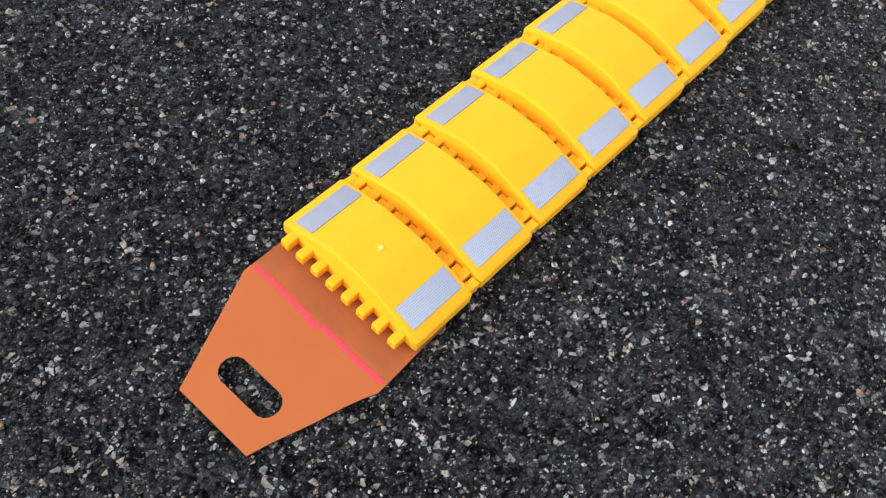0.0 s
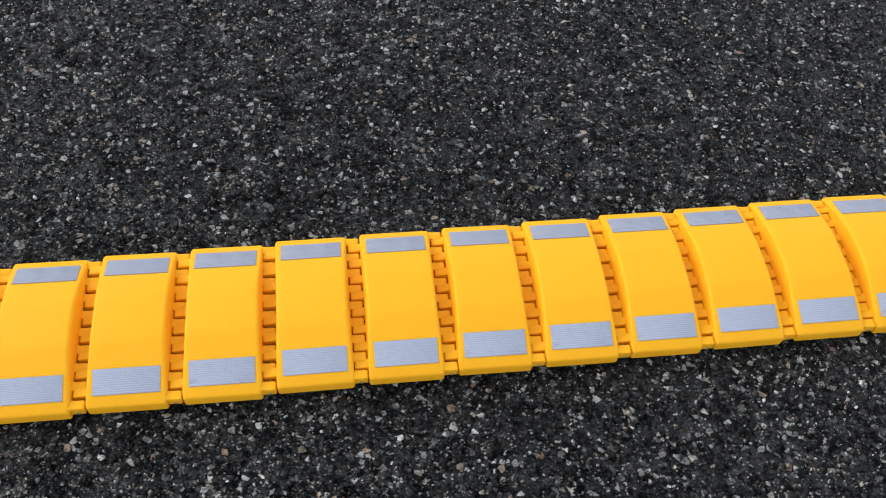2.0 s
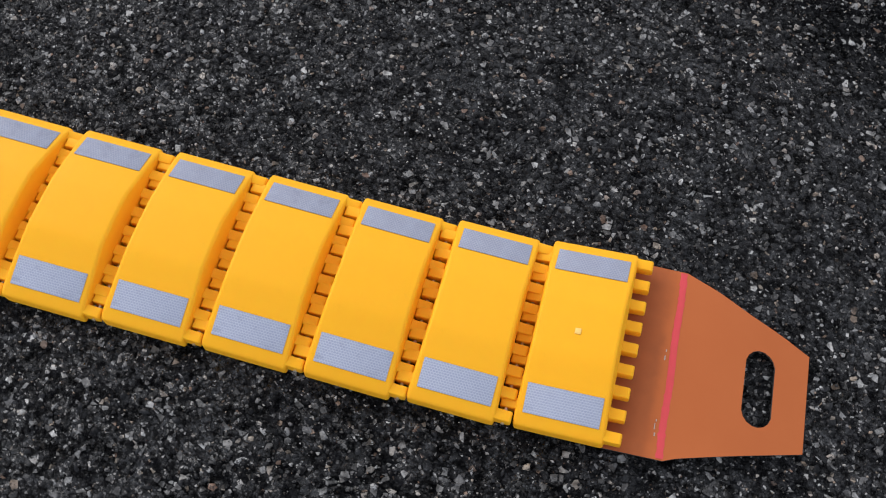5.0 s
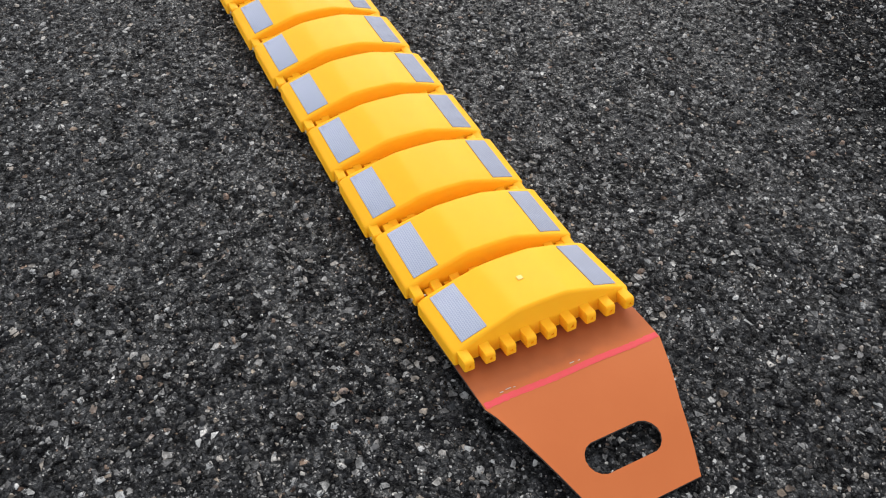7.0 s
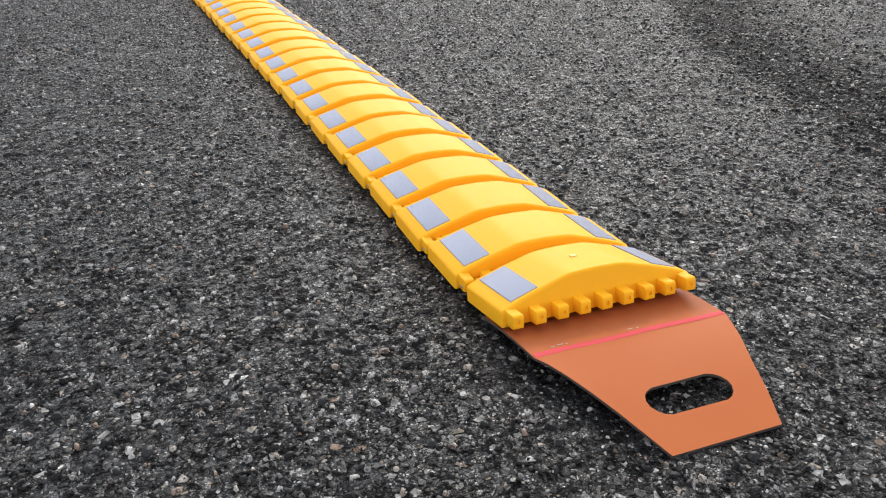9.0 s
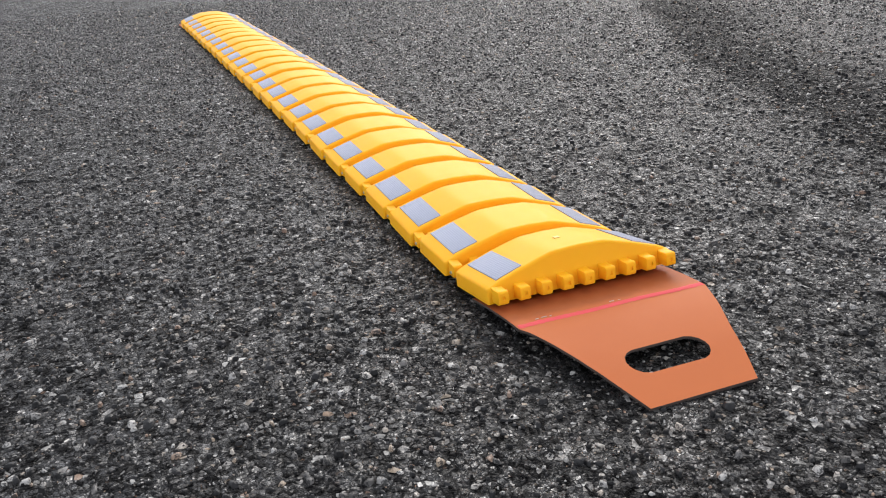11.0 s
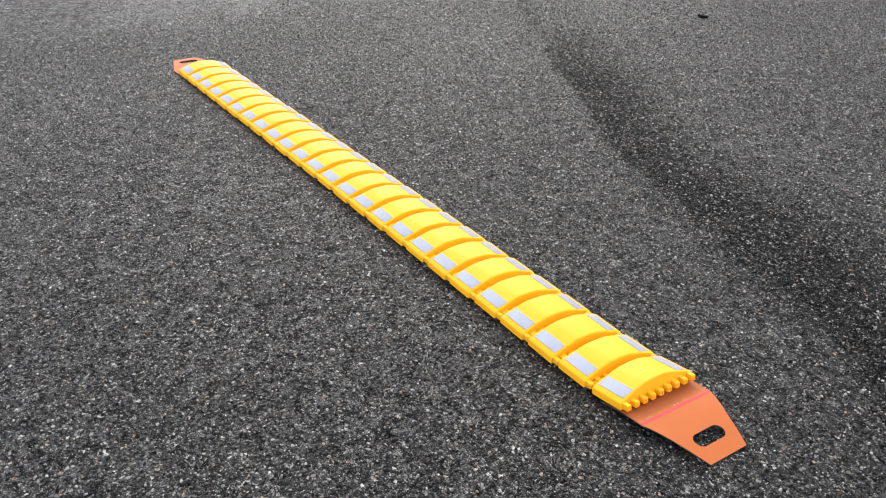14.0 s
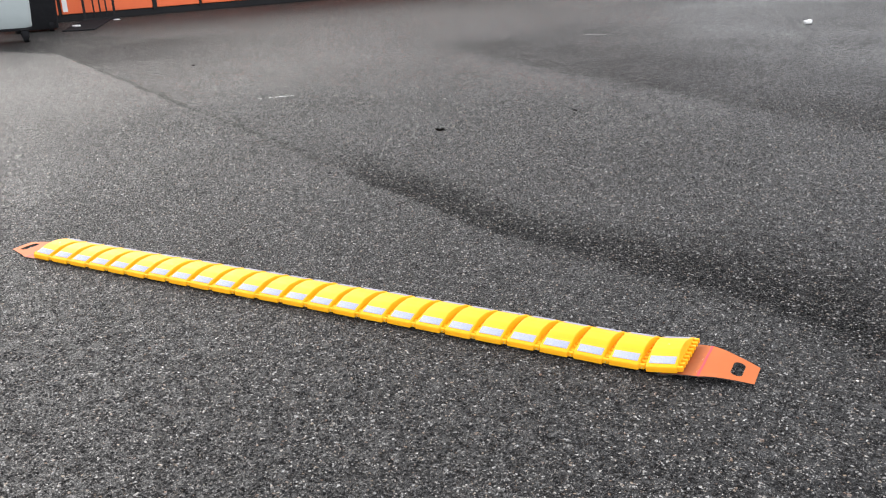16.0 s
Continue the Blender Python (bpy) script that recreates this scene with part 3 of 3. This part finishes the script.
def castor(name, parent, x, y):
    w = part(name, rod((x - 0.04, y, 0.10), (x + 0.04, y, 0.10), 0.10, 18), BLACK, parent, "black castor wheel")
    part("fork", joined(box(x - 0.062, x - 0.044, y - 0.03, y + 0.03, 0.07, 0.20, 0.004), box(x + 0.044, x + 0.062, y - 0.03, y + 0.03, 0.07, 0.20, 0.004),
                        box(x - 0.07, x + 0.07, y - 0.06, y + 0.06, 0.195, 0.22, 0.004)), DARK_STEEL, w, "dark steel fork")


def waste_bin(at, turn, wide, deep, high, low, material, label):
    b = thing("waste_bin", label, "bin", at, turn, "bins by the building")
    bm = bmesh.new()
    rows = []
    for z, k, r in ((low, 0.86, 0.10), (low + 0.03, 0.90, 0.09), (0.5, 0.94, 0.08), (high - 0.06, 1.0, 0.06), (high - 0.055, 1.05, 0.05), (high, 1.05, 0.05)):
        line = []
        for cx, cy, a0 in ((1, 1, 0), (0, 1, 90), (0, 0, 180), (1, 0, 270)):
            for j in range(5):
                a = radians(a0 + 22.5 * j)
                px = (wide - r if cx else r) + r * math.cos(a)
                py = (deep - r if cy else r) + r * math.sin(a)
                line.append(bm.verts.new((wide / 2 + (px - wide / 2) * k, deep / 2 + (py - deep / 2) * k, z)))
        rows.append(line)
    for a, c in zip(rows, rows[1:]):
        for j in range(20):
            bm.faces.new((a[j], a[(j + 1) % 20], c[(j + 1) % 20], c[j]))
    bm.faces.new(rows[0][::-1])
    bm.faces.new(rows[-1])
    smooth(bm, 30)
    part("body", bm, material, b)
    part("lid", box(-0.03, wide + 0.03, -0.04, deep + 0.03, high + 0.002, high + 0.05, 0.02, 2), material, b)
    if low > 0.1:
        part("base_frame", box(0.05, wide - 0.05, 0.05, deep - 0.05, low - 0.045, low + 0.01, 0.01), BLACK, b, "black steel base frame")
    for x in (0.12, wide - 0.17):
        for y in (0.10, deep - 0.10):
            castor("castor", b, x, y)
    return b


long_building((-13.21, 8.64, 0), 65.6, 22.0, 2.5, 6.0)
waste_bin((-9.80, 6.70, 0), 53.6, 0.90, 0.72, 1.17, 0.235, PALE, "pale grey plastic waste bin on black castors")
waste_bin((-11.10, 8.32, 0), 53.6, 0.86, 0.66, 1.10, 0.04, BLACK, "black plastic waste bin standing by the orange panels")

rack = thing("bar_rack", "dark steel rack of thin upright bars", "rack", (-12.21, 10.60, 0), 65.6)
for i, x in enumerate((0.22, 0.42, 0.55, 0.68, 0.84)):
    part("bar", rod((x, -0.25, 0.04), (x + 0.02, -0.16, 1.3), 0.016 if i not in (0, 4) else 0.026, 8), DARK_STEEL, rack)
part("foot_rail", joined(box(0.15, 0.92, -0.29, -0.21, 0.0, 0.045, 0.006), box(0.18, 0.92, -0.18, -0.14, 1.27, 1.31, 0.006)), DARK_STEEL, rack)

mat = thing("rubber_mat", "black rubber mat lying flat before the bins", "mat", (-10.12, 8.98, 0), 130.8)
part("sheet", box(0.0, 2.9, -0.29, 0.29, 0.002, 0.022, 0.006), BLACK, mat)


def scrap(name, label, at, turn, long, wide, high, material, seed):
    """A crumpled flat scrap lying on the ground."""
    t = thing(name, label, "litter", at, turn, "litter on the yard")
    bm = bmesh.new()
    bmesh.ops.create_icosphere(bm, subdivisions=3, radius=0.5)
    for v in bm.verts:
        k = 1 + 0.45 * noise.noise(v.co * 3.1 + Vector((seed, 0, 0)))
        v.co = Vector((v.co.x * long * k, v.co.y * wide * k, max(0.0, v.co.z + 0.42) * high * k))
    part("scrap", bm, material, t)


for k, (x, y, turn, long, wide, high) in enumerate(((-10.72, 9.47, 40, 0.17, 0.07, 0.04), (-12.2, 11.3, 60, 0.10, 0.08, 0.06), (-11.3, 10.99, 30, 0.14, 0.05, 0.03),
                                                    (2.18, 10.92, 10, 0.11, 0.08, 0.06))):
    scrap("paper_scrap", "crumpled white paper scrap lying on asphalt", (x, y, 0.022 if k == 0 else 0), turn, long, wide, high, PAPER, k * 7.3)
for k, (x, y, long) in enumerate(((-6.76, 6.92, 0.05), (-4.2, 5.6, 0.05))):
    twig((x, y, 0), 10 * k, long)

# ---- stones of the asphalt nearest to the bump ----
def chip_field(count, x0, x1, y0, y1, small, large, rise, blur, seed, k=5):
    """Many-sided flat stones set in the asphalt, one mesh."""
    g = np.random.default_rng(seed)
    x = g.uniform(x0, x1, count) + g.normal(0, blur, count)
    y = g.uniform(y0, y1, count) + g.normal(0, blur, count)
    r = np.clip(g.lognormal(math.log(small), 0.58, count), small * 0.45, large) / 2
    ang = (np.arange(k) + g.uniform(-0.32, 0.32, (count, k))) * (2 * math.pi / k) + g.uniform(0, 6.28, (count, 1))
    rad = r[:, None] * g.uniform(0.6, 1.3, (count, k))
    squash = g.uniform(0.45, 1.0, (count, 1))
    lean = g.uniform(0, 6.28, (count, 1))
    px, py = rad * np.cos(ang), rad * np.sin(ang) * squash
    c, s = np.cos(lean), np.sin(lean)
    px, py = px * c - py * s, px * s + py * c
    h = r * g.uniform(0.2, 0.9, count) * rise
    under = (x > -0.24) & (x < 3.24) & (y > -0.02) & (y < 0.25)
    h = np.where(under, np.minimum(h, 0.0012), h)   # the bump and its straps lie on these
    tilt = g.normal(0, 0.16, (count, 2)) * np.where(under, 0.3, 1.0)[:, None]
    ring0 = np.stack([x[:, None] + px, y[:, None] + py, np.full((count, k), -0.001)], -1)
    inner = g.uniform(0.55, 0.85, (count, 1))
    tx, ty = px * inner, py * inner
    ring1 = np.stack([x[:, None] + tx, y[:, None] + ty, h[:, None] + tx * tilt[:, :1] + ty * tilt[:, 1:]], -1)
    verts = np.concatenate([ring0, ring1], 1).reshape(-1, 3)
    a, b = np.arange(k), (np.arange(k) + 1) % k
    quads = np.stack([a, b, b + k, a + k], -1)
    base = np.arange(count)[:, None, None] * 2 * k
    sides = (quads[None] + base).reshape(-1)
    tops = (np.arange(k, 2 * k)[None] + base[:, :, 0]).reshape(-1)
    me = bpy.data.meshes.new("stones")
    me.vertices.add(len(verts))
    me.vertices.foreach_set("co", verts.ravel())
    me.loops.add(len(sides) + len(tops))
    me.loops.foreach_set("vertex_index", np.concatenate([sides, tops]).astype(np.int32))
    starts = np.concatenate([np.arange(count * k) * 4, len(sides) + np.arange(count) * k])
    me.polygons.add(len(starts))
    me.polygons.foreach_set("loop_start", starts.astype(np.int32))
    me.update(calc_edges=True)
    me.validate()
    me.materials.append(CHIPS)
    return tagged(new("asphalt_stones", me), "pale and dark stone chips set in the worn asphalt", "stones", kind="stuff")


chip_field(96000, -0.9, 4.1, -1.1, 1.4, 0.0046, 0.0112, 1.0, 0.12, 3)
chip_field(90000, -2.2, 4.5, 1.4, 4.6, 0.0068, 0.0130, 1.1, 0.5, 4, 4)
chip_field(62000, -0.8, 4.0, -1.2, 1.1, 0.0024, 0.0042, 1.5, 0.15, 6, 4)
